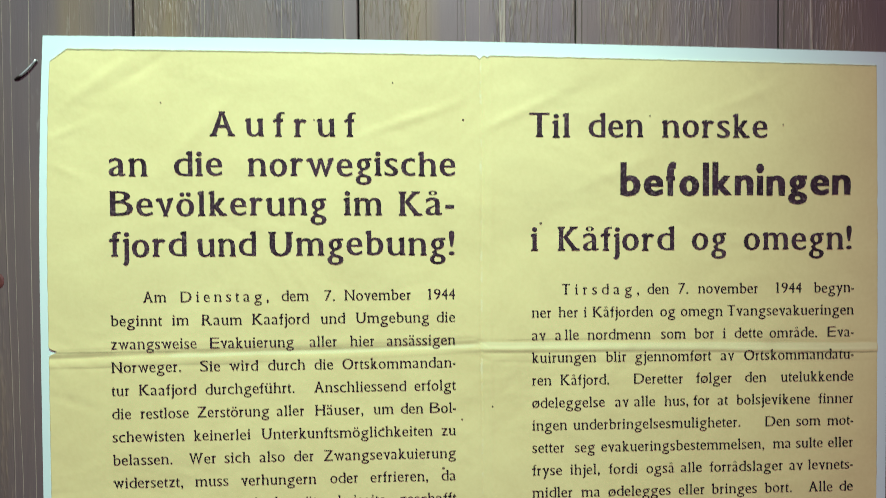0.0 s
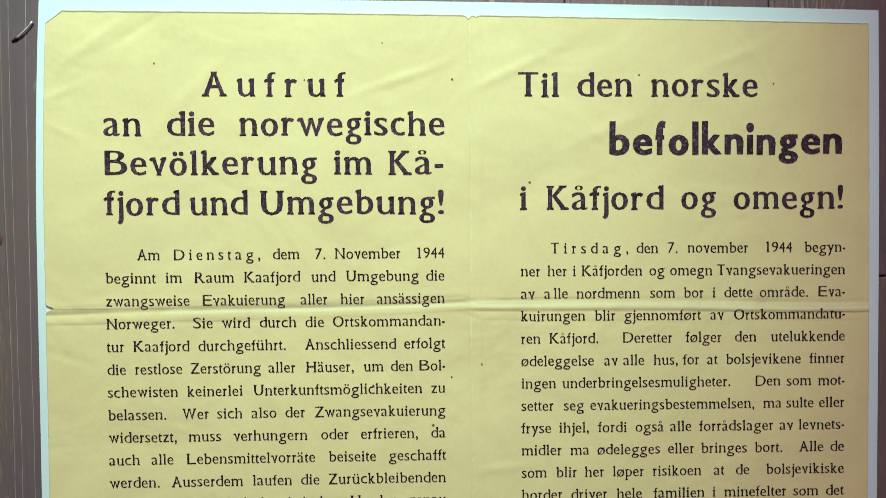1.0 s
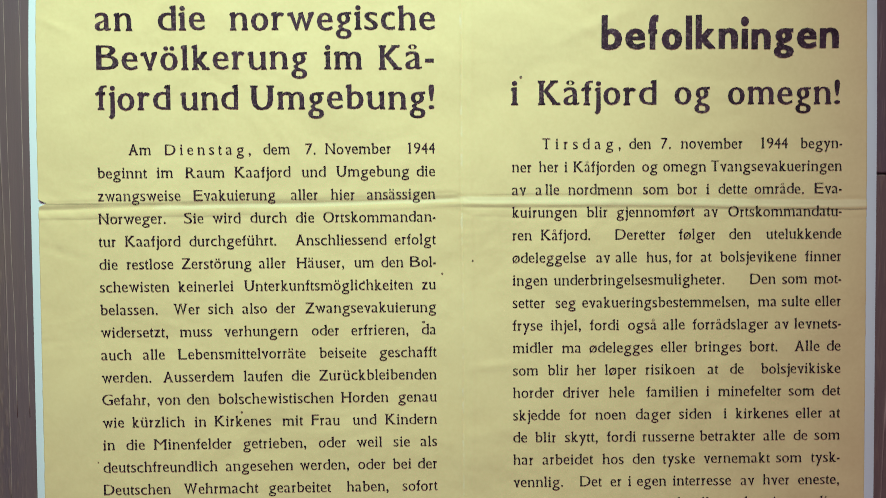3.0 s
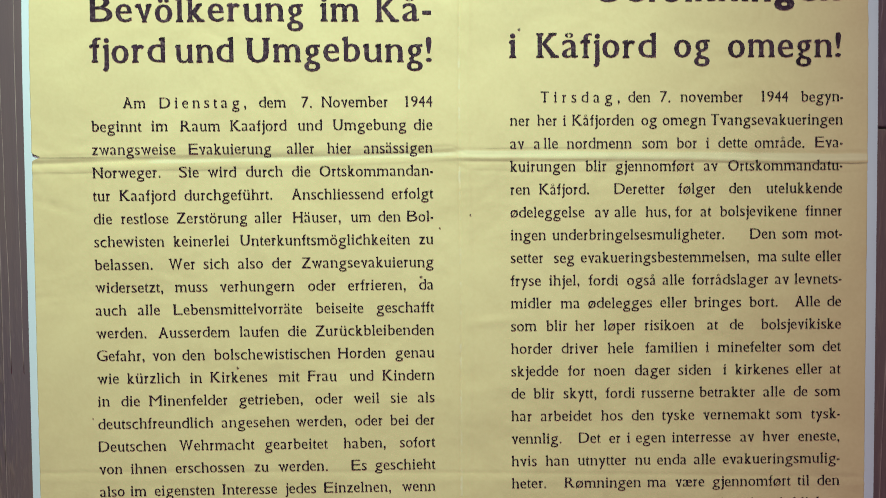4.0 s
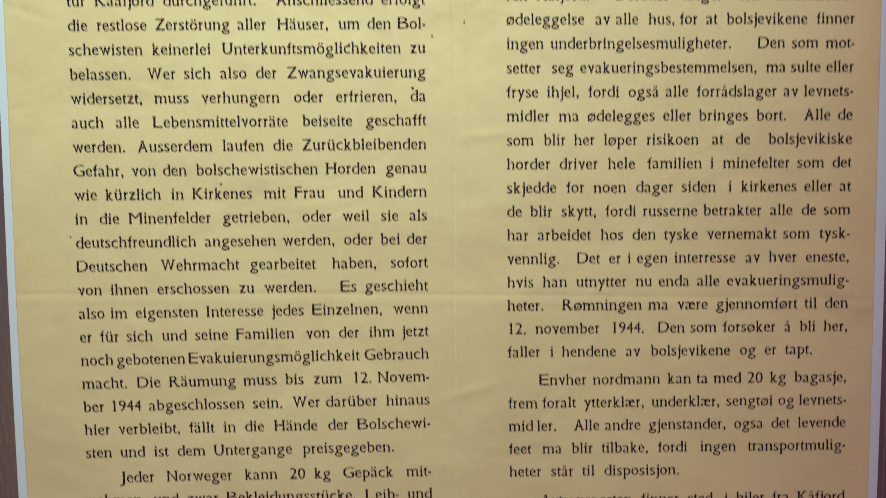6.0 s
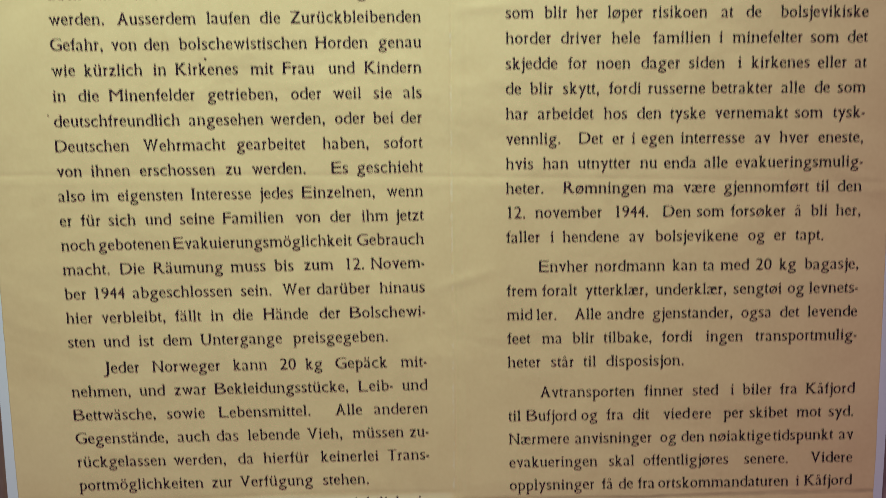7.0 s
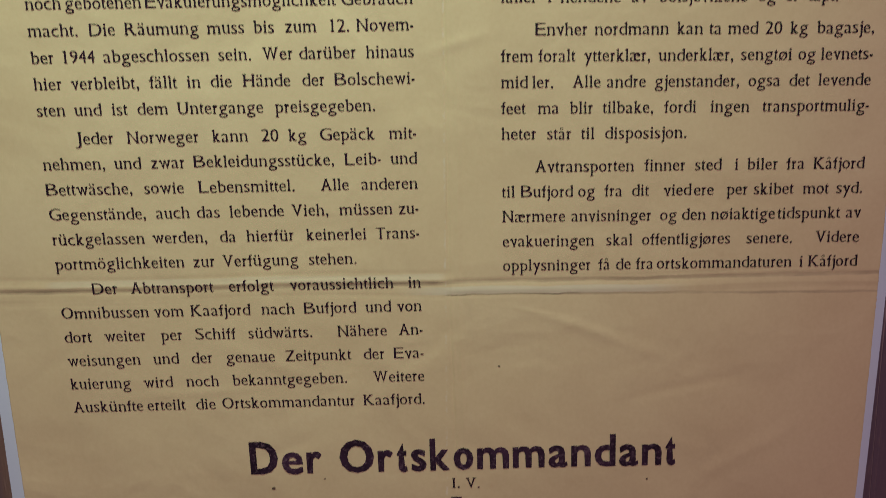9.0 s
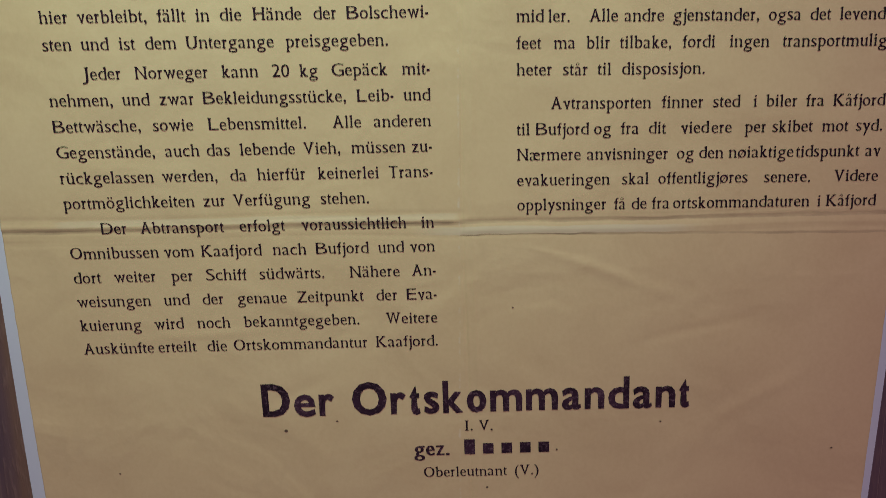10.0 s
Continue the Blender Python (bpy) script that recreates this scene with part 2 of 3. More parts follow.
def block(name, lo, hi, mat):
    (a, b, c), (d, e, f) = lo, hi
    v = [(x, y, z) for x in (a, d) for y in (b, e) for z in (c, f)]
    q = [(0, 1, 3, 2), (4, 6, 7, 5), (0, 4, 5, 1), (2, 3, 7, 6), (0, 2, 6, 4), (1, 5, 7, 3)]
    return mesh_of(name, v, q, mat)


# ---- room ----
X0, X1, Y0, TOP = -1.50, 1.90, -2.60, 2.45
tagged(new("floor", block("floor", (X0, Y0, -0.1), (X1, 0.06, 0), BOARDS)), "plain brown wooden floor of the room", "floor", kind="structure")
tagged(new("ceiling", block("ceiling", (X0, Y0, TOP), (X1, 0.06, TOP + 0.1), PLASTER)), "plain grey plaster ceiling above the room", "ceiling", kind="structure")
tagged(new("wall_west", block("wall_west", (X0 - 0.1, Y0, 0), (X0, 0.06, TOP), PLASTER)), "plain grey plaster side wall", "wall", kind="structure")
tagged(new("wall_east", block("wall_east", (X1, Y0, 0), (X1 + 0.1, 0.06, TOP), PLASTER)), "plain grey plaster side wall", "wall", kind="structure")
tagged(new("wall_south", block("wall_south", (X0 - 0.1, Y0 - 0.1, 0), (X1 + 0.1, Y0, TOP), PLASTER)), "plain grey plaster back wall", "wall", kind="structure")
wall = tagged(new("wall_north", block("wall_north", (X0 - 0.1, 0.026, 0), (X1 + 0.1, 0.16, TOP), BATTEN)),
              "wall clad in upright grey-brown stained wooden planks", "wall", kind="structure")


# ---- the sheets ----
def bow(z):
    """How far the hung paper leans in at its foot."""
    return 0.0052 * max(0.0, (-0.2 - z) / 0.234) ** 1.7


def gauss(d, w):
    return math.exp(-(d / w) ** 2)


def relief(x, z):
    """Height of the notice above its backing: folds, a middle crease and slow waves."""
    side = min(1.0, max(0.0, (x - 0.1800) / 0.008))
    wave = 0.0005 * math.sin(x * 40)
    f1, g1 = FOLD_1L[0] + FOLD_1L[1] * x + wave, FOLD_1R[0] + FOLD_1R[1] * x - wave
    f2, g2 = FOLD_2L[0] + FOLD_2L[1] * x - wave, FOLD_2R[0] + FOLD_2R[1] * x + wave
    f3 = -0.2108 - 0.0070 * max(0.0, x / 0.39) ** 1.5
    v = 0.1842 + 0.0005 * math.sin(z * 37)
    h = 0.0010
    h += (1 - side) * (-0.00026 * gauss(z - f1, 0.0013) + 0.00015 * gauss(z - f1 + 0.0036, 0.0019) + 0.00010 * gauss(z - f1 - 0.0045, 0.0022))
    h += side * (0.00026 * gauss(z - g1 - 0.0014, 0.0016) - 0.00012 * gauss(z - g1 + 0.0006, 0.0008) - 0.00014 * gauss(z - g1 - 0.0052, 0.0012))
    h += (1 - side) * (0.00024 * gauss(z - f2 - 0.0014, 0.0015) - 0.00012 * gauss(z - f2 + 0.0008, 0.0010) - 0.00010 * gauss(z - f2 - 0.0050, 0.0012))
    h += side * (-0.00024 * gauss(z - g2, 0.0013) + 0.00020 * gauss(z - g2 + 0.0042, 0.0018) - 0.00005 * gauss(z - g2 + 0.0066, 0.0009)) * (1 - 0.4 * min(1.0, max(0.0, (x - 0.25) / 0.1)))
    h += -0.00010 * gauss(z - f3, 0.0012) + 0.00008 * gauss(z - f3 + 0.004, 0.002)
    h += (-0.00042 * gauss(x - v, 0.0008) + 0.00030 * gauss(x - v - 0.0045, 0.0016)) * (0.75 + 0.25 * math.sin(70 * z))
    h += 0.00010 * math.sin(11 * x + 7 * z) + 0.00008 * math.sin(23 * z - 9 * x + 1)
    for f, k in ((f1 + (g1 - f1) * side, 0), (f2 + (g2 - f2) * side, 2)):
        for off, high, wide in ((0.0029, 0.00007, 0.0007), (-0.0054, 0.00008, 0.0008), (-0.0068, 0.00005, 0.0007)):
            h -= high * (0.6 + 0.4 * math.sin(31 * x + 900 * off + k)) * gauss(z - f - off - 0.0005 * math.sin(27 * x + 500 * off + k), wide)
    for cx, cz, turn, half, width, high in CREASES:
        dx, dz = x - cx, z - cz
        along, off = dx * math.cos(turn) + dz * math.sin(turn), dz * math.cos(turn) - dx * math.sin(turn)
        if abs(along) < 2 * half and abs(off) < 4 * width:
            h += 3.0 * high * gauss(along, half) * gauss(off + 0.002 * math.sin(along * 60), width)
    return h


# soft handling creases: centre, slope, half length, width, height
CREASES = [(-0.008, 0.083, 0.75, 0.020, 0.0022, 0.00016), (0.012, 0.088, 0.65, 0.018, 0.0026, -0.00014), (0.045, 0.062, 0.9, 0.02, 0.003, 0.00012),
           (0.148, 0.066, 0.42, 0.024, 0.0016, 0.00018), (0.205, 0.070, 0.55, 0.022, 0.0020, 0.00016), (0.255, 0.040, 0.5, 0.02, 0.0024, 0.00010),
           (0.340, 0.066, -0.85, 0.034, 0.0013, 0.00016), (0.356, 0.046, -0.85, 0.028, 0.0016, -0.00012), (0.322, 0.046, -0.8, 0.018, 0.0012, 0.00010), (0.372, 0.084, -0.7, 0.014, 0.0012, 0.00010), (-0.020, 0.060, 0.5, 0.014, 0.0012, 0.00012), (-0.022, 0.040, -0.3, 0.010, 0.0012, 0.00010), (-0.020, -0.075, -0.2, 0.014, 0.0012, -0.00010), (0.06, -0.425, 0.15, 0.03, 0.0016, 0.00010), (0.24, -0.392, -0.2, 0.022, 0.0014, 0.00010), (0.30, -0.425, 0.3, 0.03, 0.0022, -0.00010), (0.318, 0.076, 0.5, 0.020, 0.0026, 0.00012),
           (0.10, -0.412, -0.3, 0.03, 0.003, 0.00010), (0.26, -0.400, -0.25, 0.03, 0.0024, 0.00012), (0.10, -0.455, 0.5, 0.02, 0.003, -0.00010),
           (0.20, -0.135, 0.2, 0.012, 0.0018, 0.00012), (0.19, -0.262, 0.4, 0.014, 0.0020, 0.00012), (0.33, -0.460, 0.6, 0.03, 0.004, 0.00014)]

SHEET = 0.0008      # front of the white sheet


def ink_at(x, z, lift=0.00030):
    return (x + bow(z) * (1 - x / 0.5), SHEET - relief(x, z) - lift, EYE + z)


def ticks(lo, hi, step, *dense):
    """Stations from lo to hi, closer together near the dense places."""
    out, at = [], lo
    while at < hi:
        out.append(at)
        near = min((abs(at - d) for d in dense), default=1)
        at += step if near > 0.012 else step / 4
    return out + [hi]


def notice_sheet():
    us = ticks(-0.0318, 0.3930, 0.0018, -0.0318, 0.1842, 0.3930)
    zs = ticks(-0.5300, 0.1000, 0.0018, -0.0507, -0.3735, -0.054, -0.3770, -0.2110, -0.216, 0.0985)
    verts, faces, nu, nz = [], [], len(us), len(zs)
    rough = [0.00025 * noise.noise((z * 160, 3, 0)) for z in zs]
    for j, z in enumerate(zs):
        for i, u in enumerate(us):
            x = u
            left = 0.0030 * max(0, (z + 0.02) / 0.12) ** 2 + 0.0040 * gauss(z + 0.0497, 0.0012) + rough[j]
            right = -0.0015 * max(0, (z + 0.05) / 0.15) ** 2 - 0.0058 * max(0, (-0.2 - z) / 0.31) ** 2 + rough[-1 - j]
            x += left * (1 - i / (nu - 1)) ** 6 + right * (i / (nu - 1)) ** 6
            top = 0.10015 - 0.0066 * x - 0.0201 * x * x - max(0, -0.0205 - x) * 0.75 - 0.0016 * gauss(x - 0.1835, 0.0012) - 0.0008 * gauss(x - 0.1875, 0.001)
            top += 0.0002 * noise.noise((u * 150, 0, 0))
            zz = z if z < 0.085 else 0.085 + (z - 0.085) / 0.015 * (top - 0.085)
            p = ink_at(x, zz, 0)
            verts.append(p)
    for j in range(nz - 1):
        for i in range(nu - 1):
            a = j * nu + i
            faces.append((a, a + 1, a + nu + 1, a + nu))
    rim = list(range(nu)) + [j * nu + nu - 1 for j in range(1, nz)] + [(nz - 1) * nu + i for i in range(nu - 2, -1, -1)] + [j * nu for j in range(nz - 2, 0, -1)]
    base = len(verts)
    verts += [(verts[k][0], verts[k][1] + 0.0008, verts[k][2]) for k in rim]
    for k in range(len(rim)):
        m = (k + 1) % len(rim)
        faces.append((rim[k], base + k, base + m, rim[m]))
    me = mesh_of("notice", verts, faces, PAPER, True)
    me.materials.append(EDGE)
    for k, p in enumerate(me.polygons):
        p.use_smooth = k < (nz - 1) * (nu - 1)
        j, i = divmod(k, nu - 1)
        # top rows painted dark in place of the edge's shadow
        if j >= nz - 3 and k < (nz - 1) * (nu - 1):
            p.material_index = 1
    return me


def backing():
    zs = ticks(-0.5380, 0.1063, 0.02)
    verts, faces = [], []
    us = [i / 24 for i in range(25)]
    for z in zs:
        lo = -0.0360 + 0.0032 * max(0, (z + 0.02) / 0.12) ** 2 + 0.0062 * max(0, (-0.2 - z) / 0.31) ** 2
        hi = 0.3986 - 0.0012 * max(0, (z + 0.05) / 0.15) ** 2 - 0.0052 * max(0, (-0.2 - z) / 0.31) ** 2
        for u in us:
            x = lo + (hi - lo) * u
            zz = z + (0.0004 - 0.0026 * x - 0.0258 * x * x) * max(0, (z + 0.5) / 0.6)
            verts.append((x, SHEET + 0.0001 * math.sin(9 * x + 5 * z), EYE + zz))
    nu = len(us)
    n = len(verts)
    verts += [(x, y + 0.0006, z) for x, y, z in verts]
    for j in range(len(zs) - 1):
        for i in range(nu - 1):
            a = j * nu + i
            faces.append((a, a + 1, a + nu + 1, a + nu))
            faces.append((n + a, n + a + nu, n + a + nu + 1, n + a + 1))
    rim = list(range(nu)) + [j * nu + nu - 1 for j in range(1, len(zs))] + [(len(zs) - 1) * nu + i for i in range(nu - 2, -1, -1)] + [j * nu for j in range(len(zs) - 2, 0, -1)]
    for k in range(len(rim)):
        m = (k + 1) % len(rim)
        faces.append((rim[k], n + rim[k], n + rim[m], rim[m]))
    return mesh_of("backing_sheet", verts, faces, WHITE)


tagged(new("backing_sheet", backing()), "white paper backing sheet fixed flat on the plank wall", "paper sheet")
notice = tagged(new("notice", notice_sheet()), "yellowed printed wartime notice with fold creases and a clipped corner", "notice")


# ---- letters ----
WIDE = {}
for chars, w in (("-", 23), (",.j", 24), ("l", 26), ("it", 27), ("f", 29), ("!()I", 33), ("r", 34), ("s", 38), ("Jezå", 44), ("c", 45), ("4", 46), ("avä", 47), ("19", 48), ("y", 49), ("0235678doqx", 50), ("kpuö", 51), ("b", 52), ("hn", 53), ("gø", 54), ("ü", 55), ("FPS", 56), ("T", 58), ("Z", 63), ("E", 64), ("L", 65), ("æ", 66), ("CV", 67), ("Aw", 69), ("BKU", 71), ("QRÄ", 72), ("DGHN", 73), ("O", 74), ("m", 80), ("M", 89), ("W", 93)):
    for c in chars:
        WIDE[c] = w / 100
OVERHANG = {"f": 0.05, "j": 0.03, "t": 0.03}


def outline(char):
    """A letter of the built-in font: its points and faces."""
    cu = bpy.data.curves.new("letter", "FONT")
    cu.body, cu.size, cu.resolution_u = char, 1.0, 3
    cu.fill_mode = "FRONT"
    ob = bpy.data.objects.new("letter", cu)
    me = ob.to_mesh()
    bm = bmesh.new()
    bm.from_mesh(me)
    ob.to_mesh_clear()
    bmesh.ops.remove_doubles(bm, verts=bm.verts, dist=1e-4)
    bm.verts.index_update()
    pts = [(v.co.x, v.co.y) for v in bm.verts]
    fcs = [tuple(v.index for v in f.verts) for f in bm.faces]
    rim = []
    for f in bm.faces:
        flip = f.normal.z < 0
        for lp in f.loops:
            if len(lp.edge.link_faces) == 1:
                a, b = lp.vert.index, lp.link_loop_next.vert.index
                rim.append((b, a) if flip else (a, b))
    bm.free()
    bpy.data.objects.remove(ob)
    bpy.data.curves.remove(cu)
    return pts, fcs, rim


OUTLINES = {}
X_HEIGHT = max(y for x, y in outline("x")[0])
CAP = max(y for x, y in outline("H")[0])


STEM, BAR = 0.089, 0.080      # stroke widths of the built-in font, upright and level


def shaped(char, style, want):
    """A letter whose strokes take the style's widths, want wide between its outer stems, with its serifs."""
    pts, fcs, rim = outline(char)
    xh, cap, serif, slab = style["xh"], style["cap"], style["serif"], style["slab"]
    push = [Vector((0, 0)) for p in pts]
    for a, b in rim:
        e = Vector(pts[b]) - Vector(pts[a])
        if e.length > 1e-6:
            o = Vector((e.y, -e.x)).normalized()
            push[a] += o
            push[b] += o
    lo, hi = min(p[0] for p in pts), max(p[0] for p in pts)
    stem = style["stem"] * (0.75 if char in "Zz7" else 1.12 if char.isupper() else 1)
    if hi - lo < 0.14:
        sx, bold = 1.0, (stem - STEM) / 2
    else:
        sx = max(0.2, (want - stem) / (hi - lo - STEM))
        bold = (stem - STEM * sx) / 2
    thin = (style["hair"] - BAR * xh / X_HEIGHT) / 2
    if char in ".,-":
        thin *= 0.3

    def high(y):
        if y <= X_HEIGHT:
            return y * xh / X_HEIGHT
        return xh + (y - X_HEIGHT) * (cap - xh) / (CAP - X_HEIGHT) * (1.7 if char == "t" else 1)

    flat = []
    for (x, y), o in zip(pts, push):
        o = o.normalized() if o.length > 1e-6 else o
        dot = char in "ijöäü" and y > X_HEIGHT * 1.08
        flat.append(((x - lo) * sx + bold + bold * o.x, high(y) + (max(0.0, stem - 0.075) / 2 if dot else thin) * o.y))
    if serif > 0 and char not in ".,-!()023456789":
        for a, b in rim:
            (ax, ay), (bx, by) = pts[a], pts[b]
            if abs(ay - by) > 0.004 or not 0.03 < abs(ax - bx) < 0.16:
                continue
            foot = push[a].y + push[b].y < 0
            y = flat[a][1]
            l, r = min(flat[a][0], flat[b][0]), max(flat[a][0], flat[b][0])
            reach = serif * (0.8 if char in "mnhu" else 1)
            if foot and abs(ay) < 0.03 or foot and ay < -0.1 and char in "pq":
                k, ins = len(flat), reach * 0.8
                left = 0 if char in "ud" else reach
                flat += [(l - left, y), (r + reach, y), (r + reach, y + slab * 0.6), (r + reach - ins, y + slab * 1.5), (l - left + min(ins, left), y + slab * 1.5), (l - left, y + slab * 0.6)]
                fcs.append(tuple(range(k, k + 6)))
            elif not foot and ay > X_HEIGHT * 0.9:
                k, flag = len(flat), reach * (1.5 if char == "1" else 1.15)
                if char.isupper():
                    flat += [(l - reach, y - slab * 0.6), (l - reach * 0.2, y - slab * 1.5), (r + reach * 0.2, y - slab * 1.5), (r + reach, y - slab * 0.6), (r + reach, y), (l - reach, y)]
                else:
                    flat += [(l - flag, y - slab * 1.7), (l, y - slab * 2.3), (r, y - slab * 1.2), (r, y + slab * 0.35), (l, y), (l - flag, y - slab * 0.9)]
                fcs.append(tuple(range(k, k + 6)))
    return flat, fcs


def letter(char, style):
    """Points (in ems, foot at 0, left edge at 0), faces and width of a letter in a style."""
    key = char, style["name"]
    if key not in OUTLINES:
        room = style["wide"].get(char, WIDE.get(char, 0.5)) - style["gap"] + OVERHANG.get(char, 0) * (style["serif"] > 0)
        want = room
        for go in range(3):
            flat, fcs = shaped(char, style, want)
            lo, hi = min(p[0] for p in flat), max(p[0] for p in flat)
            want -= hi - lo - room
        OUTLINES[key] = [(x - lo, y) for x, y in flat], fcs, hi - lo
    return OUTLINES[key]


def metrics(em, **widths):
    """Letter advances of a type: letters, then their advance in tenths of a millimetre, as parts of the em."""
    return {c: w / (em * 1e4) for chars, w in widths.items() for c in chars}


HEAD_WIDE = metrics(0.0203, A=140, u=106, f=62, r=78, aå=94, nh=104, dbk=101, i=48, eg=92, oö=99, w=145, s=81, c=84, B=122, v=95, l=53, m=150, K=126, j=42, U=131, T=112)
HEAD_WIDE.update({"-": 0.276, "!": 0.22})
SANS_WIDE = metrics(0.0235, b=114, e=111, f=64, o=114, li=50, k=111, n=108, g=111)
TITLE_WIDE = metrics(0.0262, D=159, e=125, r=96, O=193, t=71, s=96, k=119, o=119, m=181, a=116, n=119, d=125)
BODY = dict(name="body", em=0.0082, xh=0.475, cap=0.680, stem=0.094, hair=0.038, serif=0.048, slab=0.034, gap=0.062, wide={})
HEAD = dict(name="head", em=0.0203, xh=0.452, cap=0.620, stem=0.112, hair=0.052, serif=0.034, slab=0.036, gap=0.069, wide=HEAD_WIDE)
SANS = dict(name="sans", em=0.0235, xh=0.405, cap=0.705, stem=0.150, hair=0.104, serif=0, slab=0, gap=0.060, wide=SANS_WIDE)
TITLE = dict(name="title", em=0.0262, xh=0.390, cap=0.610, stem=0.128, hair=0.108, serif=0, slab=0, gap=0.070, wide=TITLE_WIDE)
SIGN = dict(name="sign", em=0.0105, xh=0.50, cap=0.70, stem=0.150, hair=0.075, serif=0.03, slab=0.04, gap=0.05, wide={})


def text_line(text, x0, x1, z, slope=0.0, style=BODY, mat=None, label="", name="text_line", em=None, singly=False):
    """One printed line from x0 to x1; a blank is a twentieth of an em, and underscores alone spread the letters evenly."""
    em = em or style["em"]
    gap, unit, squeeze = style["gap"], 0.05, 1.0
    fixed = sum(style["wide"].get(c, WIDE.get(c, 0.5)) for c in text if c not in " _")
    blanks = text.count(" ") + text.count("_")
    wide = (x1 - x0) / em + gap
    if " " in text or not blanks:
        squeeze = (wide - unit * blanks) / fixed
    else:
        unit = (wide - fixed) / blanks
    line, at = None, 0.0
    if not singly:
        line = new(name)
        line.parent = notice
        line.location = ink_at(x0, z)
        line["label"] = label or "line of small black printed text"
    for piece in [[c] for c in text] if singly else words_of(text):
        verts, faces = [], []
        for c in piece:
            if c in " _":
                at += unit
                continue
            pts, fcs, want = letter(c, style)
            adv = style["wide"].get(c, WIDE.get(c, 0.5))
            off = at + (adv - gap - want) * squeeze / 2
            k = len(verts)
            jig = random.uniform(-0.012, 0.012)
            for px, py in pts:
                x = x0 + (off + px * squeeze) * em
                verts.append(ink_at(x, z + slope * (x - x0) + (py + jig) * em))
            faces += [tuple(k + i for i in f) for f in fcs]
            at += adv * squeeze
        if verts and singly:
            part("letter", mesh_of("letter", verts, faces, mat or INK), notice, "large black printed letter")
        elif verts:
            ox, oy, oz = line.location
            part("word", mesh_of("word", [(x - ox, y - oy, z - oz) for x, y, z in verts], faces, mat or INK), line)
    return line


def words_of(text):
    """The words of a line and the blanks between them, in order."""
    return ["".join(g) for k, g in itertools.groupby(text, lambda c: c == " ")]


# headings
HEADINGS = [
    ("A_u_f_r_u_f", 0.0483, 0.1204, 0.0570, HEAD),
    ("an", -0.0012, 0.0178, 0.0373, HEAD),
    ("die", 0.0306, 0.0545, 0.0373, HEAD),
    ("norwegische", 0.0669, 0.1710, 0.0372, HEAD),
    ("Bevölkerung", -0.0008, 0.1059, 0.0175, HEAD),
    ("im", 0.1145, 0.1338, 0.0173, HEAD),
    ("Kå-", 0.1421, 0.1703, 0.0173, HEAD),
    ("fjord", -0.0011, 0.0363, -0.0027, HEAD),
    ("und", 0.0414, 0.0705, -0.0028, HEAD),
    ("Umgebung!", 0.0767, 0.1705, -0.0028, HEAD),
    ("Til", 0.2088, 0.2301, 0.0567, HEAD),
    ("den", 0.2393, 0.2678, 0.0567, HEAD),
    ("norske", 0.2776, 0.3333, 0.0566, HEAD),
    ("befolkningen", 0.2558, 0.3781, 0.0274, SANS),
    ("i", 0.2095, 0.2131, -0.0014, HEAD),
    ("Kåfjord", 0.2232, 0.2841, -0.0014, HEAD),
    ("og", 0.2933, 0.3116, -0.0015, HEAD),
    ("omegn!", 0.3208, 0.3788, -0.0016, HEAD),
]
for text, x0, x1, z, style in HEADINGS:
    text_line(text, x0, x1, z, -0.0014, style, INK_BOLD, singly=True)

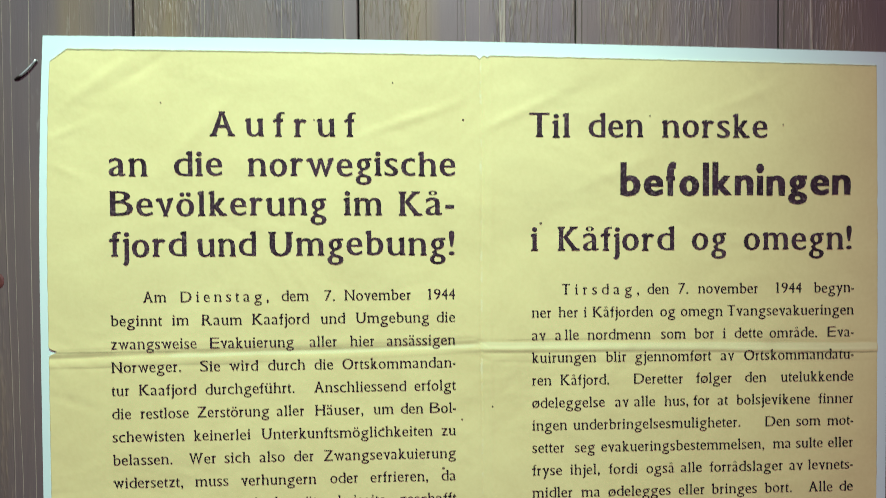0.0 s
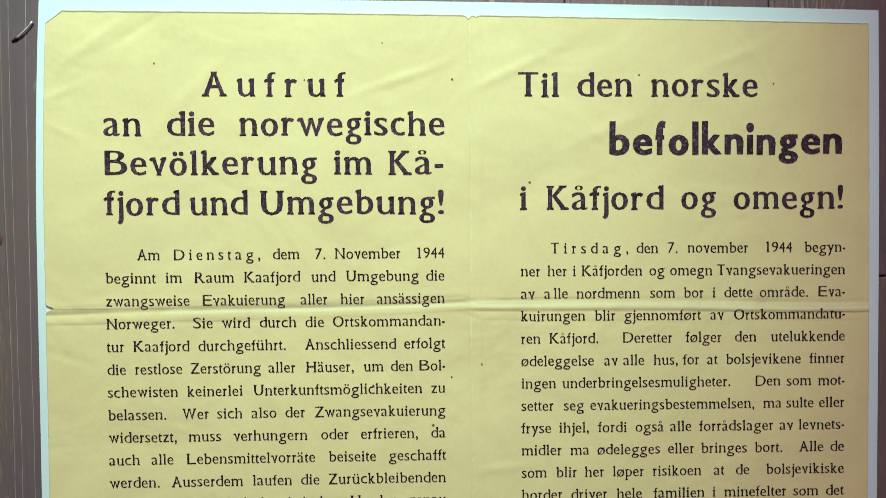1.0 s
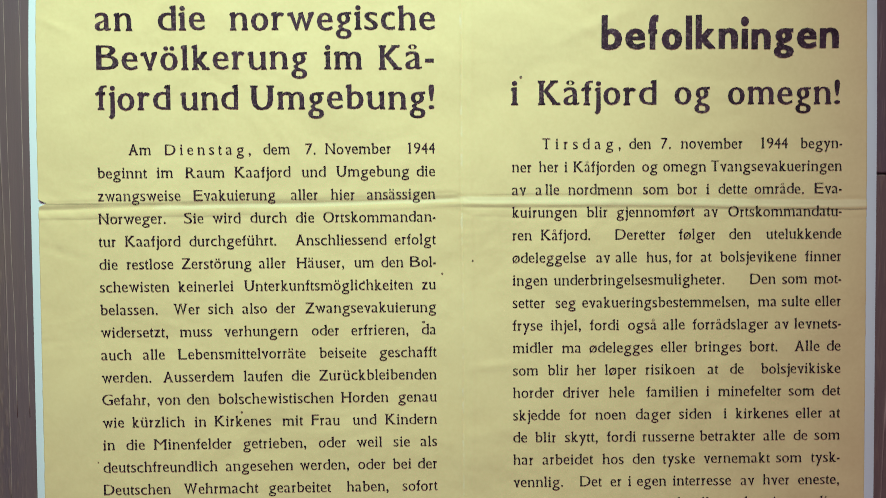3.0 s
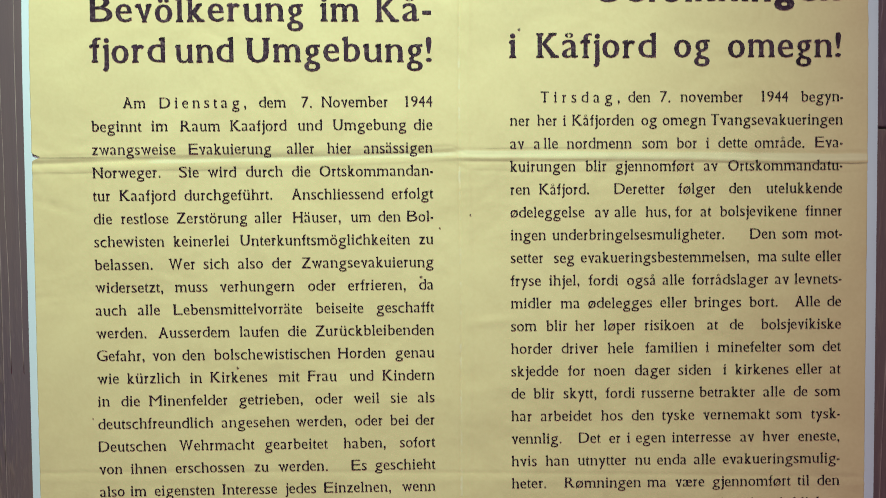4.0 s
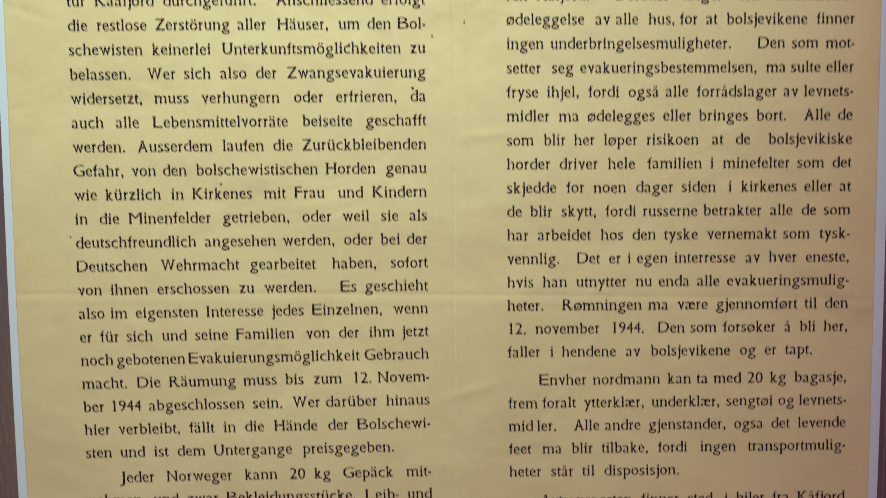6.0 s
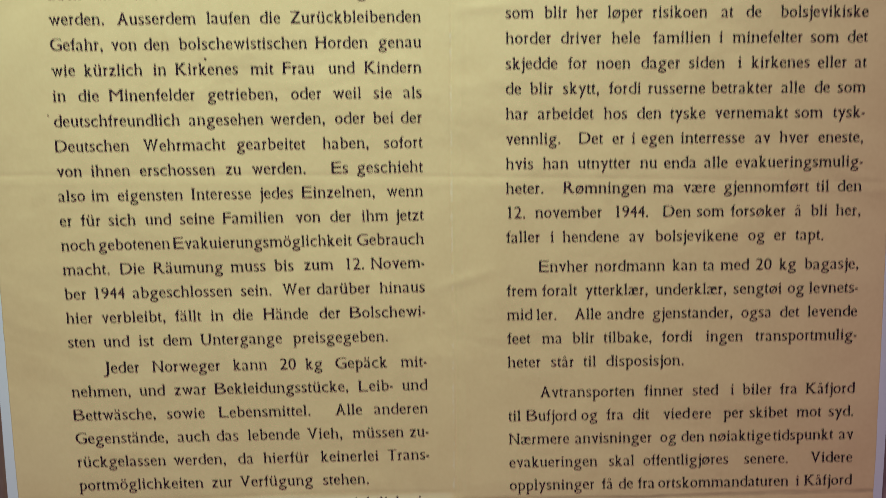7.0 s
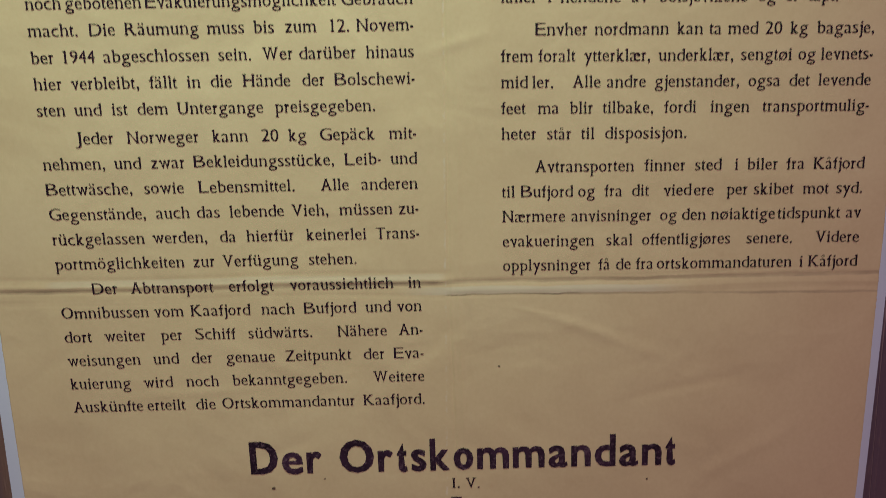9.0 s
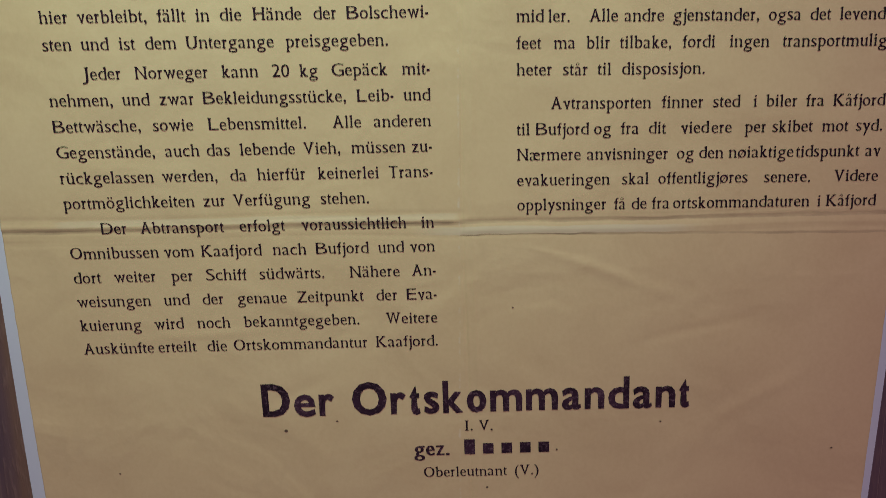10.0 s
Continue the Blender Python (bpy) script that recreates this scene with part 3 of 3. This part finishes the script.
GERMAN = [
    (1, "Am                D____i____e____n____s____t____a____g____,              dem                  7.          November                  1944"),
    (0, "beginnt           im              Raum           Kaafjord             und            Umgebung        die"),
    (0, "zwangsweise               Evakuierung                  aller               hier              ansässigen"),
    (0, "Norweger.                     Sie          wird           durch          die          Ortskommandan-"),
    (0, "tur          Kaafjord          durchgeführt.                      Anschliessend         erfolgt"),
    (0, "die          restlose         Zerstörung        aller            Häuser,           um        den       Bol-"),
    (0, "schewisten          keinerlei            Unterkunftsmöglichkeiten          zu"),
    (0, "belassen.                  Wer         sich          also          der           Zwangsevakuierung"),
    (0, "widersetzt,             muss              verhungern                oder              erfrieren,               da"),
    (0, "auch             alle               Lebensmittelvorräte                beiseite               geschafft"),
    (0, "werden.             Ausserdem           laufen          die          Zurückbleibenden"),
    (0, "Gefahr,        von       den          bolschewistischen        Horden           genau"),
    (0, "wie         kürzlich           in         Kirkenes             mit         Frau               und          Kindern"),
    (0, "in             die          Minenfelder             getrieben,              oder            weil             sie            als"),
    (0, "deutschfreundlich         angesehen       werden,          oder        bei       der"),
    (0, "Deutschen               Wehrmacht            gearbeitet                   haben,                sofort"),
    (0, "von         ihnen          erschossen           zu           werden.                            Es         geschieht"),
    (0, "also      im         eigensten        Interesse         jedes         Einzelnen,            wenn"),
    (0, "er         für        sich          und         seine        Familien             von          der           ihm        jetzt"),
    (0, "noch   gebotenen   Evakuierungsmöglichkeit     Gebrauch"),
    (0, "macht.           Die         Räumung        muss         bis           zum            12.      Novem-"),
    (0, "ber       1944        abgeschlossen         sein.           Wer      darüber          hinaus"),
    (0, "hier         verbleibt,          fällt          in          die           Hände            der          Bolschewi-"),
    (2, "sten         und          ist          dem         Untergange            preisgegeben."),
    (1, "Jeder              Norweger              kann              20          kg              Gepäck               mit-"),
    (0, "nehmen,         und          zwar         Bekleidungsstücke,          Leib-          und"),
    (0, "Bettwäsche,            sowie               Lebensmittel.                            Alle             anderen"),
    (0, "Gegenstände,          auch       das          lebende        Vieh,           müssen      zu-"),
    (0, "rückgelassen        werden,             da           hierfür             keinerlei          Trans-"),
    (3, "portmöglichkeiten         zur        Verfügung           stehen."),
    (1, "Der              Abtransport                 erfolgt                  voraussichtlich                in"),
    (0, "Omnibussen     vom       Kaafjord            nach          Bufjord          und      von"),
    (0, "dort              weiter                 per              Schiff              südwärts.                            Nähere             An-"),
    (0, "weisungen              und              der               genaue           Zeitpunkt              der          Eva-"),
    (0, "kuierung              wird               noch               bekanntgegeben.                              Weitere"),
    (0, "Auskünfte    erteilt            die       Ortskommandantur         Kaafjord."),
]
NORWEGIAN = [
    (1, "T_____i_____r_____s_____d_____a_____g_____,         den           7.           november                    1944               begyn-"),
    (0, "ner        her      i      Kåfjorden        og      omegn     Tvangsevakueringen"),
    (0, "av           a   lle          nordmenn            som          bor          i          dette        område.            Eva-"),
    (0, "kuirungen           blir          gjennomført           av            Ortskommandatu-"),
    (0, "ren          Kåfjord.                              Deretter                følger                den                  utelukkende"),
    (0, "ødeleggelse            av      alle           hus,     for         at          bolsjevikene          finner"),
    (0, "ingen       underbringelsesmuligheter.                               Den       som        mot-"),
    (0, "setter            seg       evakueringsbestemmelsen,          ma     sulte      eller"),
    (0, "fryse         ihjel,          fordi          også       alle         forrådslager       av      levnets-"),
    (0, "midler          ma         ødelegges         eller        bringes         bort.                    Alle        de"),
    (0, "som           blir         her          løper          risikoen               at              de                     bolsjevikiske"),
    (0, "horder          driver           hele              familien         i          minefelter        som         det"),
    (0, "skjedde           for          noen           dager         siden              i          kirkenes        eller        at"),
    (0, "de         blir          skytt,          fordi       russerne      betrakter         alle          de        som"),
    (0, "har          arbeidet           hos          den         tyske          vernemakt       som           tysk-"),
    (0, "vennlig.                    Det          er       i      egen       interresse           av          hver          eneste,"),
    (0, "hvis          han          utnytter          nu       enda        alle        evakueringsmulig-"),
    (0, "heter.                     Rømningen       ma          være         gjennomført        til         den"),
    (0, "12.          november             1944.                Den      som       forsøker          å          bli         her,"),
    (4, "faller           i         hendene           av            bolsjevikene           og          er          tapt."),
    (1, "Envher       nordmann        kan      ta      med       20        kg         bagasje,"),
    (0, "frem     foralt         ytterklær,        underklær,       sengtøi      og     levnets-"),
    (0, "mid    ler.                    Alle      andre         gjenstander,         ogsa         det         levende"),
    (0, "feet             ma           blir          tilbake,           fordi               ingen              transportmulig-"),
    (5, "heter           står          til           disposisjon."),
    (1, "Avtransporten           finner          sted              i         biler         fra         Kåfjord"),
    (0, "til      Bufjord     og          fra          dit                vied  ere              per      skibet          mot        syd."),
    (0, "Nærmere      anvisninger         og     den     nøiaktige  tidspunkt      av"),
    (0, "evakueringen             skal          offentligjøres                  senere.                          Videre"),
    (0, "opplysninger        få      de     fra   ortskommandaturen        i     Kåfjord"),
]


def steps(z, *pairs):
    """A value that changes evenly between pairs of (z, value)."""
    for (a, p), (b, q) in zip(pairs, pairs[1:]):
        if b <= z <= a:
            return p + (q - p) * (a - z) / (a - b)
    return pairs[0][1] if z > pairs[0][0] else pairs[-1][1]


for i, (kind, text) in enumerate(GERMAN):
    z = -0.0255 - 0.01163 * i - (0.0010 if i >= 24 else 0) - (0.0004 if i >= 30 else 0)
    slope = steps(z, (-0.02, 0.0), (-0.10, 0.001), (-0.20, 0.0035), (-0.26, 0.0105), (-0.30, 0.0075), (-0.44, 0.0105))
    x0 = {1: 0.0145}.get(kind, -0.0014)
    x1 = {2: 0.1522, 3: 0.1405}.get(kind, 0.1704)
    text_line(text, x0, x1, z, slope, mat=INK_WORN if i == 2 else INK)
z = -0.0237 + 0.01163
for i, (kind, text) in enumerate(NORWEGIAN):
    z -= 0.01163 if kind != 1 or i == 0 else (0.0150 if i == 25 else 0.0142)
    slope = steps(z, (-0.22, -0.002), (-0.28, 0.0), (-0.36, 0.003))
    x0 = {1: 0.2254}.get(kind, 0.2098)
    x1 = {4: 0.3625, 5: 0.2958}.get(kind, 0.3799)
    text_line(text, x0, x1, z, slope, mat=INK_WORN if i in (2,) else INK)

# signature block: the signer's name stands as plain bars
text_line("Der", 0.0820, 0.1177, -0.4673, 0.0090, TITLE, INK_BOLD, singly=True)
text_line("Ortskommandant", 0.1265, 0.2950, -0.4670, 0.0090, TITLE, INK_BOLD, singly=True)
text_line("I.      V.", 0.1820, 0.1963, -0.4765, 0.004)
text_line("gez.", 0.1560, 0.1742, -0.4893, 0.004, SIGN, INK_BOLD)
for i in range(5):
    x, z = 0.1815 + 0.0094 * i, -0.4889 + 0.0001 * i
    w, h = 0.0054, 0.0078 if i == 0 else 0.0055
    part("name_bar", mesh_of("name_bar", [ink_at(x, z), ink_at(x + w, z), ink_at(x + w, z + h), ink_at(x, z + h)], [(0, 1, 2, 3)], INK_BOLD), notice, "plain black bar")
text_line("Oberleutnant         (V.)", 0.1605, 0.2190, -0.5010, 0.0055)

# specks on the paper
for x, z, r in ((0.0246, 0.0739, 0.0005), (0.1751, 0.0658, 0.0006), (0.2713, 0.0680, 0.0005), (0.3414, 0.0635, 0.0004), (0.2146, 0.0131, 0.0007), (0.1395, 0.0842, 0.0004),
                (0.1893, -0.0805, 0.0005), (0.0700, -0.1575, 0.0006), (0.1737, -0.0870, 0.0005), (0.1334, -0.0910, 0.0007), (0.1640, -0.1117, 0.0007), (-0.0040, -0.1829, 0.0004),
                (0.1185, -0.4703, 0.0005), (0.0928, -0.4749, 0.0009), (0.2071, -0.4137, 0.0005), (0.2808, -0.4732, 0.0005), (0.1925, -0.5072, 0.0006), (0.2284, -0.4873, 0.0005),
                (0.3691, -0.4891, 0.0006), (0.0074, -0.4961, 0.0005), (0.1000, 0.0655, 0.0004)):
    ring = [ink_at(x + r * math.cos(a) * random.uniform(0.7, 1.3), z + r * math.sin(a) * random.uniform(0.5, 1.1)) for a in [k * math.tau / 8 for k in range(8)]]
    part("speck", mesh_of("speck", ring, [tuple(range(8))], SPECK), notice, "small dark brown speck")


# ---- bent nail ----
def tube(name, path, radii, mat, sides=10):
    verts, faces = [], []
    for k, (p, r) in enumerate(zip(path, radii)):
        a, b = Vector(path[max(0, k - 1)]), Vector(path[min(len(path) - 1, k + 1)])
        d = (b - a).normalized()
        u = d.cross(Vector((0.3, 0.2, 1))).normalized()
        w = d.cross(u)
        verts += [tuple(Vector(p) + r * (u * math.cos(t) + w * math.sin(t))) for t in [s * math.tau / sides for s in range(sides)]]
    for k in range(len(path) - 1):
        for s in range(sides):
            a, b = k * sides + s, k * sides + (s + 1) % sides
            faces.append((a, b, b + sides, a + sides))
    faces += [tuple(range(sides))[::-1], tuple(range(len(verts) - sides, len(verts)))]
    return mesh_of(name, verts, faces, mat, True)


def bent_nail():
    base = tagged(new("bent_nail"), "bent dark iron nail in the plank wall, bright-tipped", "nail")
    base.location = (-0.0468, 0.003, EYE + 0.0857)
    curve = [(0.0104 * s, -0.0003 - 0.0010 * math.sin(s * 2.2), 0.0095 * (0.55 * s + 0.45 * s * s)) for s in [k / 12 for k in range(13)]]
    shank = [(-0.0006, 0.006, -0.0002)] + curve[:4]
    part("shank", tube("shank", shank, [0.00065] * 3 + [0.0007] * 2, RUST), base)
    part("tip", tube("tip", curve[3:], [0.0006, 0.00058, 0.00056, 0.00054, 0.0005, 0.00046, 0.00042, 0.0004, 0.00046, 0.0006], STEEL), base, "bright worn steel tip")


bent_nail()


# ---- planks ----
def plank(x0, x1, z0, z1):
    """An upright board with eased edges and a low tongue showing along one side."""
    w, front = x1 - x0, 0.003
    g, c = 0.0010, 0.0005
    prof = [(g, 0.026), (g, front + 0.0010), (0.0034, front + 0.0009), (0.0034, front + c), (0.0034 + c, front), (w - c, front), (w, front + c), (w, 0.026)]
    verts, faces, k = [], [], len(prof)
    for z in (z0, z0 + 0.0008, z1 - 0.0008, z1):
        ease = 0.0006 if z in (z0, z1) else 0
        verts += [(x, y + (ease if y < 0.02 else 0), z) for x, y in prof]
    for r in range(3):
        for s in range(k):
            a, b = r * k + s, r * k + (s + 1) % k
            faces.append((a, a + k, b + k, b))
    faces += [tuple(range(k)), tuple(range(3 * k, 4 * k))[::-1]]
    me = mesh_of("plank", verts, faces, WOOD)
    bm = bmesh.new()
    bm.from_mesh(me)
    bmesh.ops.recalc_face_normals(bm, faces=bm.faces)
    bm.to_mesh(me)
    bm.free()
    ob = part("plank", me, wall)
    ob.location.x = x0
    return ob


PITCH, SEAM = 0.1092, 0.0115
SHIFT = {0: -0.0016, 1: 0.0012, 2: 0.0033, 3: 0.0012}      # boards are not all of one width
first = math.floor((X0 - SEAM) / PITCH)
for i in range(first, math.ceil((X1 - SEAM) / PITCH)):
    a, b = max(X0, SEAM + PITCH * i + SHIFT.get(i, 0)), min(X1, SEAM + PITCH * (i + 1) + SHIFT.get(i + 1, 0))
    if b - a < 0.02:
        continue
    joint = EYE - 0.0372 if i == 3 else None
    if joint:
        plank(a, b, 0, joint - 0.0004)
        plank(a, b, joint + 0.0004, TOP)
    else:
        plank(a, b, 0, TOP)

# a red-brown knot in the board beside the sheet
ring = [(-0.0568 + 0.0026 * math.cos(a), 0.0030 - 0.0003, EYE - 0.0142 + 0.0036 * math.sin(a)) for a in [k * math.tau / 14 for k in range(14)]]
inner = [(-0.0568 + 0.0016 * math.cos(a), 0.0030 - 0.0006, EYE - 0.0142 + 0.0024 * math.sin(a)) for a in [k * math.tau / 14 for k in range(14)]]
back = [(x, 0.0040, z) for x, y, z in ring]
rims = [(k, (k + 1) % 14, 14 + (k + 1) % 14, 14 + k) for k in range(14)] + [tuple(range(14, 28))] + [(28 + k, 28 + (k + 1) % 14, (k + 1) % 14, k) for k in range(14)]
part("knot", mesh_of("knot", ring + inner + back, rims, plain("red_brown_knot", (0.13, 0.035, 0.03), 0.5, 0, 300)), wall, "small red-brown wood knot")


# ---- raised grain lines in the boards ----
GRAIN = plain("pale_raised_grain", (0.36, 0.265, 0.215), 0.5, 0, 300)


def grain_line(x, z0, z1, bend, seed):
    """A thin wandering ridge of pale wood, half sunk in the face of a board."""
    path = []
    for k in range(41):
        z = z0 + (z1 - z0) * k / 40
        path.append((x + bend * math.cos((z - 0.03) * 9 + seed) + 0.0005 * noise.noise((z * 30, seed, 0)), 0.00295, EYE + z))
    wide = [0.00020 * (0.8 + 0.6 * noise.noise((k * 0.6, seed, 5))) for k in range(41)]
    part("grain_line", tube("grain_line", path, wide, GRAIN, 6), wall, "pale raised line of wood grain")


for k, (x, bend) in enumerate(((-0.0475, 0.0016), (-0.0398, 0.0012))):
    grain_line(x, -0.16, 0.30, bend, 2.6 + k)
for k, x in enumerate((0.0299, 0.0366, 0.0455, 0.0757, 0.0838, 0.0894, 0.1763, 0.1838, 0.2916, 0.3536)):
    grain_line(x, 0.02, 0.30, 0.0004, 7.0 + 1.7 * k)
